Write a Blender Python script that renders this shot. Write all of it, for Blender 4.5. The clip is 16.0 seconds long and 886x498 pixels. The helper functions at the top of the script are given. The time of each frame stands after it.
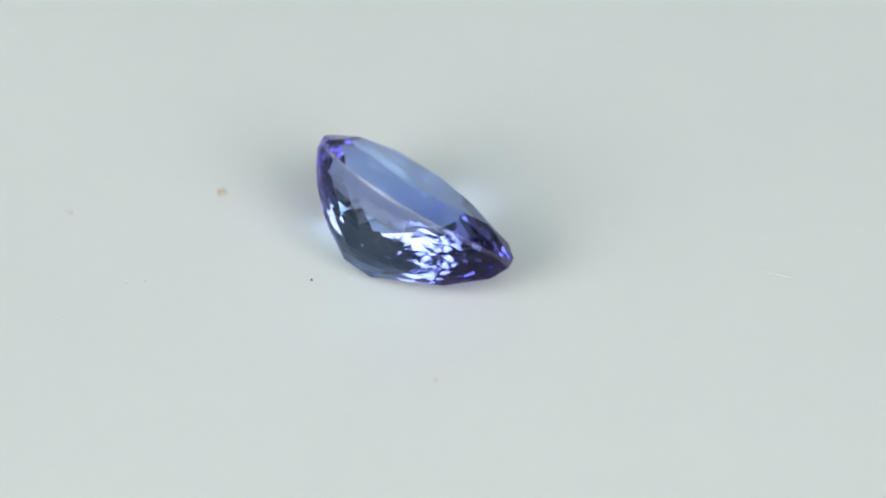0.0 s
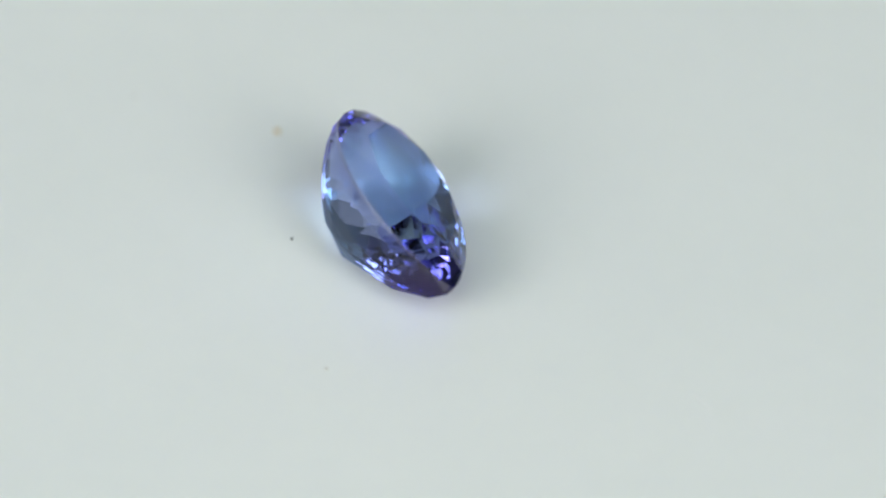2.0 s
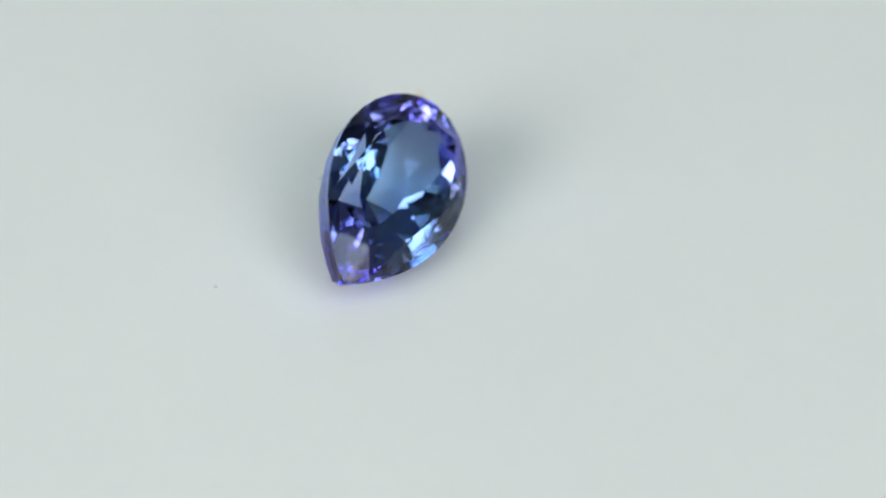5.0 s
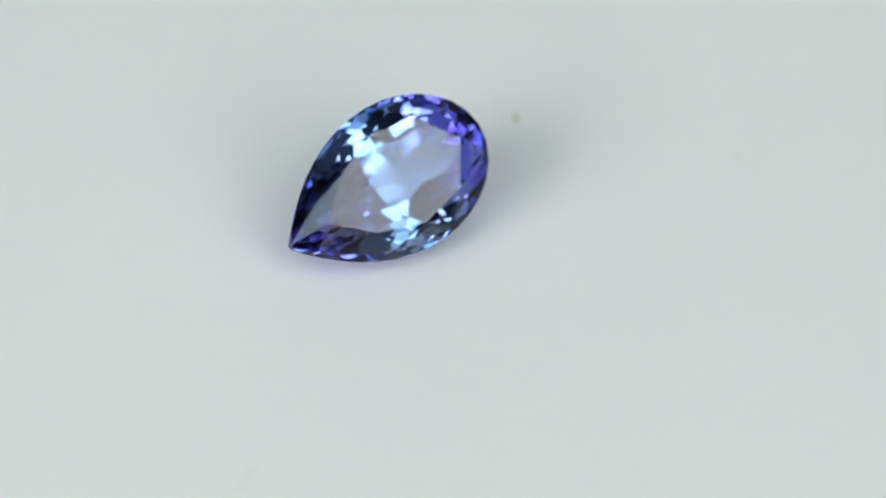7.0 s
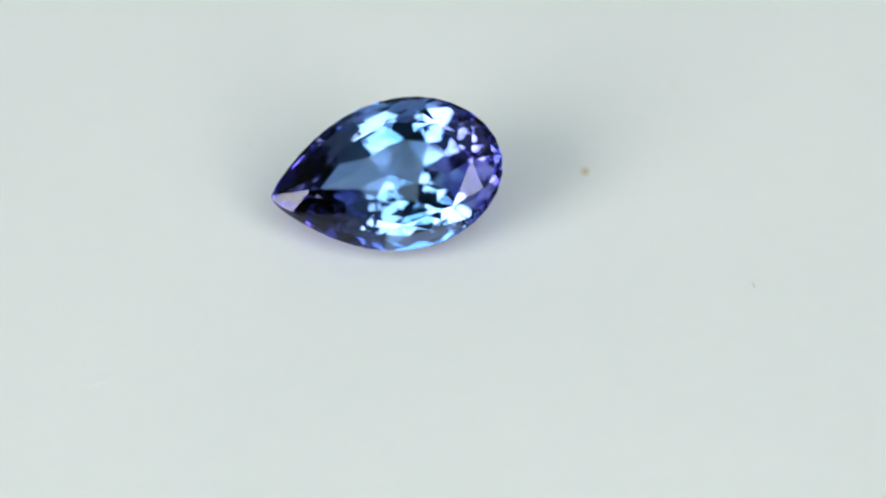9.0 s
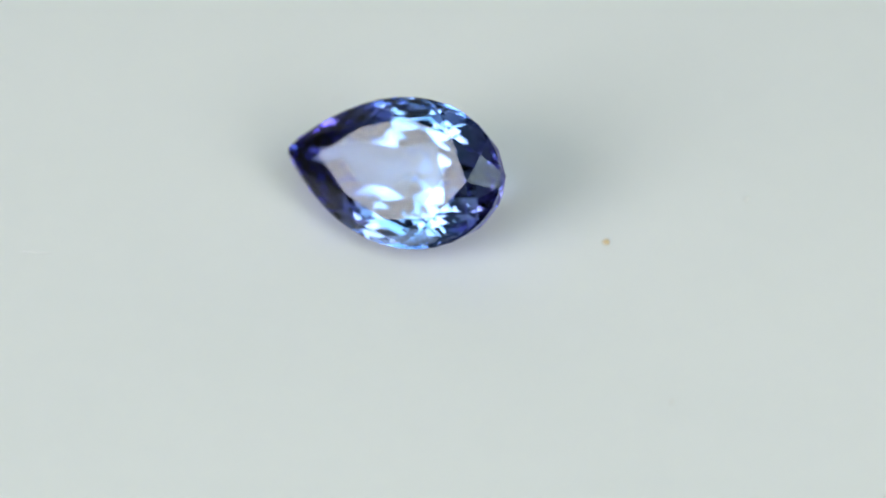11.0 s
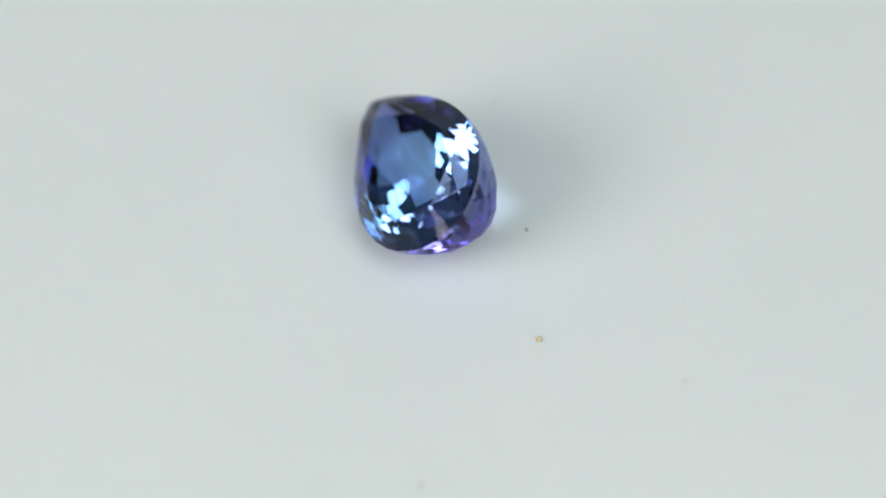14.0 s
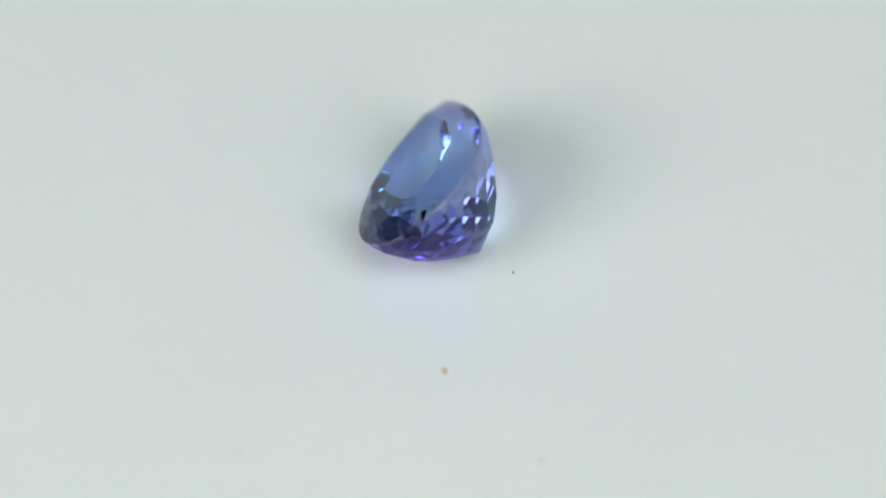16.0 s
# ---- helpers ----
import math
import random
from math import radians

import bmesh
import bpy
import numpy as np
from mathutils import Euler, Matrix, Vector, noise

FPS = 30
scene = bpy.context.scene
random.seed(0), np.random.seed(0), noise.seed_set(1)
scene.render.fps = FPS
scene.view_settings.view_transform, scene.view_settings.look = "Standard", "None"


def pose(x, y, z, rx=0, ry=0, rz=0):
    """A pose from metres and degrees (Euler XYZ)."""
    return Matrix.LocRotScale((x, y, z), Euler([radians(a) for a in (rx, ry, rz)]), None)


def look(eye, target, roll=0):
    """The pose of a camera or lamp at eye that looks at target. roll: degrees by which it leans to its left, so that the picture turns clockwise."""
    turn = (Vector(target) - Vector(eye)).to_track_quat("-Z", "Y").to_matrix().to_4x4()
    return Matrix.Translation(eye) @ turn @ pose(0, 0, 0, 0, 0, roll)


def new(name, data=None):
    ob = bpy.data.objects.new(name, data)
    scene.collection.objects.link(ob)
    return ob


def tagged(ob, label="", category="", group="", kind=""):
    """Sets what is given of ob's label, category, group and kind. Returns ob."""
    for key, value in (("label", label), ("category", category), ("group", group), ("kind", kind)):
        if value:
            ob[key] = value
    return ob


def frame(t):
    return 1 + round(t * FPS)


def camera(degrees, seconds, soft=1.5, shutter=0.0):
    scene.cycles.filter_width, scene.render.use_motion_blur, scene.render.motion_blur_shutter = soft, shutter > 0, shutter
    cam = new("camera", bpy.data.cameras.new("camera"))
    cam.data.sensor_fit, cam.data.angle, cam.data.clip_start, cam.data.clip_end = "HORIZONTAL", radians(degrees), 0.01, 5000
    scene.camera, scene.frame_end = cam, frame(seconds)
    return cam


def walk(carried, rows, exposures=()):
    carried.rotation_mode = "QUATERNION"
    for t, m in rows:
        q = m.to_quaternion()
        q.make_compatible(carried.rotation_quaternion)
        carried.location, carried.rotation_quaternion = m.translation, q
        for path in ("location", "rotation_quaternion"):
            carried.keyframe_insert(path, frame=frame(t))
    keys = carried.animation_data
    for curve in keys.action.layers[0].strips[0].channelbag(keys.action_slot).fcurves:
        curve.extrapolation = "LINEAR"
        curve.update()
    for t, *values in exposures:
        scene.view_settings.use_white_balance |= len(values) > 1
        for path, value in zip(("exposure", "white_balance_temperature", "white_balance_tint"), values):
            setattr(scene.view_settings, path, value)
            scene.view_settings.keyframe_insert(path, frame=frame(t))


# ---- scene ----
# ---- camera ----
MM = 0.001
AXIS = (1.1289 * MM, -0.7344 * MM)          # where the lens aims, seen from the turntable's axis
TILT = radians(44.795)
REACH = 350.2 * MM
cam = camera(4.853, 16.0, soft=2.0)
eye = (AXIS[0], AXIS[1] - REACH * math.cos(TILT), REACH * math.sin(TILT))
aim = (AXIS[0], AXIS[1], 0.0)
cam.data.dof.use_dof, cam.data.dof.focus_distance, cam.data.dof.aperture_fstop = True, REACH - 0.0018, 22
walk(cam, [(0.0, look(eye, aim)), (16.0, look(eye, aim))],
     exposures=[(0.0, 0.25), (7.8, 0.25), (8.5, 0.37), (9.2, 0.37), (11.0, 0.26), (16.0, 0.28)])

scene.cycles.blur_glossy = 0.0            # the light gathered by the stone stays sharp

# ---- light: a wide soft fill added overhead and two smaller lamps in front ----
world = bpy.data.worlds.new("world")
scene.world = world
world.use_nodes = True
world.node_tree.nodes["Background"].inputs[0].default_value = (0.75, 0.8, 0.85, 1)
world.node_tree.nodes["Background"].inputs[1].default_value = 0.05


def area_lamp(name, at, target, wide, high, watts, colour):
    lamp = bpy.data.lights.new(name, "AREA")
    lamp.shape, lamp.size, lamp.size_y = "RECTANGLE", wide, high
    lamp.energy, lamp.color = watts, colour
    ob = new(name, lamp)
    ob.matrix_world = look(at, target)
    return ob


# unseen fill, tinted cool to lighten and colour the stone's shadows
area_lamp("overhead_fill", (0.0, -0.25, 0.69), (0.0, -0.10, 0), 0.70, 0.38, 2.20, (0.77, 0.99, 1.0))
area_lamp("lamp_front_west", (-0.233, -0.189, 0.185), (0, 0, 0), 0.205, 0.175, 0.63, (1.0, 1.0, 0.96))
area_lamp("lamp_front_east", (0.160, -0.202, 0.204), (0, 0, 0), 0.165, 0.210, 0.40, (1.0, 1.0, 0.96))


# ---- materials ----
def material(name):
    mat = bpy.data.materials.new(name)
    mat.use_nodes = True
    tree = mat.node_tree
    return mat, tree, tree.nodes, tree.links, tree.nodes["Principled BSDF"]


def plain(name, low, high, rough, scale, bump=0.0, spec=0.5):
    """Two-scale mottling between two colours, with a fine relief."""
    mat, tree, nodes, links, bsdf = material(name)
    where = nodes.new("ShaderNodeTexCoord")
    broad, fine = nodes.new("ShaderNodeTexNoise"), nodes.new("ShaderNodeTexNoise")
    broad.inputs["Scale"].default_value, fine.inputs["Scale"].default_value = scale, scale * 14
    fine.inputs["Detail"].default_value = 5
    for n in (broad, fine):
        links.new(where.outputs["Object"], n.inputs["Vector"])
    both = nodes.new("ShaderNodeMath")
    both.operation = "MULTIPLY_ADD"
    both.inputs[1].default_value = 0.35
    links.new(fine.outputs["Fac"], both.inputs[0])
    links.new(broad.outputs["Fac"], both.inputs[2])
    ramp = nodes.new("ShaderNodeValToRGB")
    ramp.color_ramp.elements[0].position, ramp.color_ramp.elements[1].position = 0.4, 1.0
    ramp.color_ramp.elements[0].color, ramp.color_ramp.elements[1].color = (*low, 1), (*high, 1)
    links.new(both.outputs[0], ramp.inputs["Fac"])
    links.new(ramp.outputs["Color"], bsdf.inputs["Base Color"])
    bsdf.inputs["Roughness"].default_value = rough
    bsdf.inputs["Specular IOR Level"].default_value = spec
    if bump:
        relief = nodes.new("ShaderNodeBump")
        relief.inputs["Strength"].default_value = bump
        relief.inputs["Distance"].default_value = 0.00005
        links.new(fine.outputs["Fac"], relief.inputs["Height"])
        links.new(relief.outputs["Normal"], bsdf.inputs["Normal"])
    return mat


def gem_glass(name, through_it, off_it, rough=0.0, frost=0.0):
    """Clear crystal of a high index; its surface tint stands in for colour gained inside: steel blue in the middle,
    violet towards both ends.
    """
    mat, tree, nodes, links, bsdf = material(name)
    where, split = nodes.new("ShaderNodeTexCoord"), nodes.new("ShaderNodeSeparateXYZ")
    links.new(where.outputs["Object"], split.inputs[0])
    fog = nodes.new("ShaderNodeTexNoise")
    fog.inputs["Scale"].default_value = 420
    links.new(where.outputs["Object"], fog.inputs["Vector"])
    sway = nodes.new("ShaderNodeMath")
    sway.operation = "MULTIPLY_ADD"
    sway.inputs[1].default_value, sway.inputs[2].default_value = 0.0016, -0.0008
    links.new(fog.outputs["Fac"], sway.inputs[0])
    depth, drawn, along = nodes.new("ShaderNodeMapRange"), nodes.new("ShaderNodeMath"), nodes.new("ShaderNodeMath")
    for name_, value in (("From Min", -0.0012), ("From Max", 0.0003), ("To Min", 1.0), ("To Max", 0.56)):
        depth.inputs[name_].default_value = value
    drawn.operation = "MULTIPLY"
    links.new(split.outputs["Z"], depth.inputs["Value"])
    links.new(split.outputs["X"], drawn.inputs[0])
    links.new(depth.outputs["Result"], drawn.inputs[1])
    links.new(drawn.outputs[0], along.inputs[0])
    links.new(sway.outputs[0], along.inputs[1])
    spread = nodes.new("ShaderNodeMapRange")
    spread.inputs["From Min"].default_value, spread.inputs["From Max"].default_value = -0.0048, 0.0032
    links.new(along.outputs[0], spread.inputs["Value"])

    def zones(blue, violet, out):
        between = [0.45 * b + 0.55 * v for b, v in zip(blue, violet)]
        ramp = nodes.new("ShaderNodeValToRGB")
        stops = ramp.color_ramp.elements
        stops[0].position, stops[1].position = 0.0, 1.0
        stops[0].color = stops[1].color = (*violet, 1)
        for at, colour in ((0.17 - out, violet), (0.27 - out, between), (0.37 - out, blue), (0.72 + out, blue), (0.81 + out, between), (0.89 + out, violet)):
            stops.new(at).color = (*colour, 1)
        links.new(spread.outputs["Result"], ramp.inputs["Fac"])
        return ramp.outputs["Color"]

    bend, sheen = nodes.new("ShaderNodeBsdfRefraction"), nodes.new("ShaderNodeBsdfGlossy")
    gloss, join = nodes.new("ShaderNodeFresnel"), nodes.new("ShaderNodeMixShader")
    bend.inputs["IOR"].default_value = gloss.inputs["IOR"].default_value = 1.69
    bend.inputs["Roughness"].default_value = sheen.inputs["Roughness"].default_value = rough
    links.new(zones(*through_it, 0.10), bend.inputs["Color"])
    links.new(zones(*off_it, -0.04), sheen.inputs["Color"])
    links.new(gloss.outputs[0], join.inputs[0])
    links.new(bend.outputs[0], join.inputs[1])
    links.new(sheen.outputs[0], join.inputs[2])
    links.new(join.outputs[0], nodes["Material Output"].inputs["Surface"])
    if frost:                       # a ground, unpolished surface scatters light
        dull, blend = nodes.new("ShaderNodeBsdfDiffuse"), nodes.new("ShaderNodeMixShader")
        dull.inputs["Color"].default_value, blend.inputs[0].default_value = (0.60, 0.54, 0.88, 1), frost
        links.new(join.outputs[0], blend.inputs[1])
        links.new(dull.outputs[0], blend.inputs[2])
        links.new(blend.outputs[0], nodes["Material Output"].inputs["Surface"])
    nodes.remove(bsdf)
    return mat


WHITE = plain("white_plastic", (0.78, 0.80, 0.80), (0.82, 0.835, 0.83), 0.19, 60, 0.06)
milky = WHITE.node_tree.nodes["Principled BSDF"].inputs
milky["Subsurface Weight"].default_value, milky["Subsurface Scale"].default_value = 1.0, 0.0013
milky["Subsurface Radius"].default_value = (1.0, 1.0, 0.95)
TENT = plain("grey_wall_paint", (0.18, 0.184, 0.188), (0.23, 0.234, 0.238), 0.9, 4, 0.1)
CLOTH = plain("white_cloth", (0.70, 0.71, 0.71), (0.78, 0.79, 0.79), 0.9, 4, 0.1)
DARK = plain("dark_wall_paint", (0.030, 0.032, 0.036), (0.045, 0.047, 0.05), 0.8, 3, 0.1)
DESK = plain("grey_laminate", (0.42, 0.43, 0.43), (0.5, 0.5, 0.5), 0.5, 6, 0.05)
TAN = plain("tan_grain", (0.58, 0.45, 0.26), (0.70, 0.57, 0.36), 0.7, 9000)
BLACK = plain("dark_grain", (0.03, 0.03, 0.05), (0.09, 0.08, 0.10), 0.7, 9000)
PALE = plain("pale_dust", (0.69, 0.68, 0.66), (0.77, 0.76, 0.74), 0.8, 9000)
LINT = plain("white_lint", (0.80, 0.81, 0.81), (0.84, 0.84, 0.84), 0.8, 9000)
# one stone: each part's tint stands in for light's path inside, reflections dimmed
# for each: the middle's and the ends' colour in passing light, then in reflected light
TOP = gem_glass("steel_blue_crystal", ((0.60, 0.81, 0.89), (0.57, 0.71, 0.93)), ((0.76, 0.77, 0.87), (0.74, 0.72, 0.88)))
SIDE = gem_glass("pale_violet_crystal", ((0.84, 0.91, 0.97), (0.76, 0.73, 0.99)), ((0.76, 0.76, 0.86), (0.74, 0.72, 0.90)))
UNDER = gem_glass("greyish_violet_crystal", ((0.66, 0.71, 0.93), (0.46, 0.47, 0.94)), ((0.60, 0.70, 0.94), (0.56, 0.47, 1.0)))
GIRDLE = gem_glass("ground_crystal_rim", ((0.86, 0.90, 0.98), (0.78, 0.74, 0.99)), ((0.84, 0.84, 0.97), (0.80, 0.76, 0.97)), 0.25, 0.10)


# ---- building ----
def part(name, bm, mat, parent=None, label=""):
    mesh = bpy.data.meshes.new(name)
    bm.to_mesh(mesh)
    bm.free()
    mesh.materials.append(mat)
    ob = new(name, mesh)
    if parent:
        ob.parent = parent
    if label:
        ob["label"] = label
    return ob


def slab(name, low, high, mat):
    bm = bmesh.new()
    bmesh.ops.create_cube(bm, size=1)
    for v in bm.verts:
        v.co = [low[i] if v.co[i] < 0 else high[i] for i in range(3)]
    return tagged(part(name, bm, mat), kind="structure")


def room():
    """A small dim room, closed all round; unseen, its tones chosen for the stone's reflections."""
    slab("table_top", (-0.6, -0.7, -0.030), (0.6, 0.5, -0.008), DESK)
    tagged(slab("wall_west", (-0.52, -0.6, -0.008), (-0.50, 0.42, 0.70), TENT), "unseen grey painted side wall", "wall")
    tagged(slab("wall_east", (0.50, -0.6, -0.008), (0.52, 0.42, 0.70), TENT), "unseen grey painted side wall", "wall")
    tagged(slab("wall_north", (-0.50, 0.40, -0.008), (0.50, 0.42, 0.70), CLOTH), "unseen white cloth back wall", "wall")
    tagged(slab("wall_south", (-0.50, -0.6, -0.008), (0.50, -0.58, 0.70), DARK), "unseen dark wall behind the camera", "wall")
    tagged(slab("ceiling", (-0.52, -0.6, 0.70), (0.52, 0.42, 0.72), TENT), "unseen grey painted ceiling", "ceiling")


def lathe(profile, steps):
    bm = bmesh.new()
    rings = [[bm.verts.new((r * math.cos(2 * math.pi * k / steps), r * math.sin(2 * math.pi * k / steps), z)) for k in range(steps)]
             for r, z in profile]
    for a, b in zip(rings, rings[1:]):
        for k in range(steps):
            bm.faces.new((a[k], a[(k + 1) % steps], b[(k + 1) % steps], b[k]))
    bm.faces.new(rings[0][::-1])
    bm.faces.new(rings[-1])
    return bm


def turntable():
    profile = [(0.0590, -0.0080), (0.0597, -0.0075), (0.0600, -0.0065), (0.0600, -0.0012), (0.0597, -0.0004), (0.0590, 0.0)]
    bm = lathe(profile, 128)
    bmesh.ops.recalc_face_normals(bm, faces=bm.faces)
    return tagged(part("turntable", bm, WHITE), "smooth glossy white round turntable platter", "turntable")


# the pear outline: half length at the tip, at the round end, and half width; the curves' powers
TIP, ROUND, HALF, BULGE, FULL = 4.7829, 3.2137, 2.5514, 2.1148, 1.9592
CROWN, PAVILION, TABLE = 0.5916, 3.1366, 0.6881
LEAN = 0.1929           # the culet lies off the middle line
FLANKS = (0.9309, 0.916)


def pear(steps=200):
    """The outline's upper half from the round end to the tip, by even steps of its length."""
    e = 2 / FULL
    path = [(ROUND * max(math.cos(a), 0) ** e, HALF * math.sin(a) ** e) for a in np.linspace(0, math.pi / 2, steps)]
    path += [(-TIP * u, HALF * (1 - u ** BULGE)) for u in np.linspace(0, 1, steps)[1:]]
    path = np.array(path)
    run = np.concatenate([[0], np.cumsum(np.linalg.norm(np.diff(path, axis=0), axis=1))])
    return path, run / run[-1]


PATH, RUN = pear()


def outline(s):
    """A point of the outline at the part s of its length: 0 is the round end, 0.5 the tip."""
    s %= 1.0
    u = 2 * min(s, 1 - s)
    x, y = np.interp(u, RUN, PATH[:, 0]), np.interp(u, RUN, PATH[:, 1])
    return x, (y if s <= 0.5 else -y)


def gem_points():
    rnd = random.Random(5)
    rows = [  # how many, turned by, scale, scale of the tip's half, height
        (8, 0.0, TABLE, 1.0, CROWN), (8, 0.5, TABLE / 2 + 0.508, 1.0, 0.624 * CROWN), (32, 0.0, 1.0, 1.0, 0.05), (32, 0.0, 1.0, 1.0, -0.07)]
    for many, by, scale, depth in ((20, 0.5, 0.985, 0.145), (20, 0.0, 0.915, 0.290), (20, 0.5, 0.800, 0.470),
                                   (12, 0.0, 0.640, 0.640), (12, 0.5, 0.440, 0.800), (6, 0.0, 0.220, 0.920)):
        rows.append((many, by, scale, 0.9819, -depth * PAVILION))
    for many, by, scale, tip_scale, z in rows:
        deep = -z / PAVILION if z < -0.1 else 0.0
        for k in range(many):
            x, y = outline((k + by) / many)
            x *= scale if x > 0 else scale * tip_scale
            y *= scale * (1 + (FLANKS[0 if y > 0 else 1] - 1) * min(1, deep / 0.4))
            cut = 0.022 if deep else 0.0            # the hand-cut underside is a little uneven
            x, y, z_own = (c + rnd.uniform(-cut, cut) for c in (x, y + LEAN * deep, z))
            yield Vector((max(x, -TIP + 0.1705), y, z_own)) * MM
    yield Vector((-4.0, -0.60, 0.30)) * MM            # the tip's facet on one side of the crown
    for y in (-0.0915, 0.0915):             # the blunted tip
        for z in (-0.2988, 0.09):
            yield Vector((-TIP + 0.1705, y, z)) * MM
    yield Vector((-0.6454, LEAN, -PAVILION)) * MM
    yield Vector((0.4448, LEAN, -PAVILION)) * MM


def rest_pose(points):
    """The stone lies on a side of its pavilion, its table leaning over."""
    turn = pose(0, 0, 0, 0, 0, 145.8524) @ pose(0, 0, 0, 0, 0, -103.769) @ pose(0, 0, 0, 0, 41.2659, 0) @ pose(0, 0, 0, 0, 0, 103.769)
    low = min((turn @ p).z for p in points)
    return Matrix.Translation((-0.2083 * MM, -0.2983 * MM, -low)) @ turn


def gemstone():
    points = list(gem_points())
    bm = bmesh.new()
    for p in points:
        bm.verts.new(p / MM)
    bmesh.ops.convex_hull(bm, input=bm.verts)
    bmesh.ops.dissolve_limit(bm, angle_limit=radians(1.5), verts=bm.verts, edges=bm.edges)
    bmesh.ops.recalc_face_normals(bm, faces=bm.faces)
    bmesh.ops.scale(bm, vec=(MM, MM, MM), verts=bm.verts)
    kinds = {"table": [], "crown": [], "girdle": [], "pavilion": []}
    for f in bm.faces:
        z, n = f.calc_center_median().z / MM, f.normal.z
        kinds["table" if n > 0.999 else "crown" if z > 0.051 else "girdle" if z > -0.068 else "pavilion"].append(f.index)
    stone = tagged(new("gemstone"), "pear-cut violet-blue gemstone lying tilted on white turntable", "gemstone")
    labels = {"table": "large flat top facet", "crown": "violet-blue faceted upper part", "girdle": "thin lilac ground rim",
              "pavilion": "deep blue faceted underside"}
    for name, picked in kinds.items():
        own = bm.copy()
        own.faces.ensure_lookup_table()
        picked = set(picked)
        bmesh.ops.delete(own, geom=[f for f in own.faces if f.index not in picked], context="FACES")
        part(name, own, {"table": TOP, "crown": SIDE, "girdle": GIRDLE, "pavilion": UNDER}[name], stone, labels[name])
    bm.free()
    return stone, rest_pose(points)


def speck(seed, wide, deep, high, mat, label):
    """An uneven grain; its underside lies on the platter."""
    rnd = random.Random(seed)
    bm = bmesh.new()
    bmesh.ops.create_icosphere(bm, subdivisions=2, radius=1)
    for v in bm.verts:
        v.co *= 1 + rnd.uniform(-0.16, 0.16)
        v.co = Vector((v.co.x * wide / 2, v.co.y * deep / 2, max(v.co.z, -0.55) * high)) * MM
    low = min(v.co.z for v in bm.verts)
    for v in bm.verts:
        v.co.z -= low
    for f in bm.faces:
        f.smooth = True
    return tagged(part("dust_speck", bm, mat), label, "dust", "specks on the turntable")


SPIN = -15.1684         # degrees a second


def on_platter(radius, degrees, yaw=0.0):
    a = radians(degrees)
    return pose(radius * MM * math.cos(a), radius * MM * math.sin(a), 0, 0, 0, yaw)


room()
platter = turntable()
stone, lying = gemstone()
specks = [
    (speck(1, 0.24, 0.20, 0.10, TAN, "tiny tan grain lying on the white platter"), on_platter(6.6212, 162.92)),
    (speck(2, 0.085, 0.07, 0.05, BLACK, "tiny black grain lying on the white platter"), on_platter(3.9452, 214.36)),
    (speck(3, 0.16, 0.11, 0.05, PALE, "faint grey dust grain on the white platter"), on_platter(6.9483, -82.72)),
    (speck(4, 0.30, 0.08, 0.05, PALE, "pale fibre scrap lying on the white platter"), on_platter(11.7402, 124.47, 60)),
    (speck(6, 1.05, 0.07, 0.02, LINT, "faint white lint thread on the white platter"), on_platter(12.5, -9.0, -20)),
    (speck(7, 0.12, 0.10, 0.025, LINT, "faint whitish dust grain on the white platter"), on_platter(9.1, -165.8)),
    (speck(8, 0.13, 0.09, 0.025, LINT, "faint whitish dust grain on the white platter"), on_platter(9.74, -166.0)),
    (speck(9, 0.18, 0.10, 0.025, LINT, "faint whitish dust grain on the white platter"), on_platter(12.4, -161.0)),
    (speck(5, 0.20, 0.12, 0.05, PALE, "faint grey dust grain on the white platter"), on_platter(11.4664, 174.96)),
]


def motions():
    """The platter turns evenly and carries the stone and the dust."""
    steps = [0.5 * k for k in range(33)]
    for thing, at_start in [(platter, pose(0, 0, 0)), (stone, lying), *specks]:
        walk(thing, [(t, pose(0, 0, 0, 0, 0, SPIN * t) @ at_start) for t in steps])


motions()
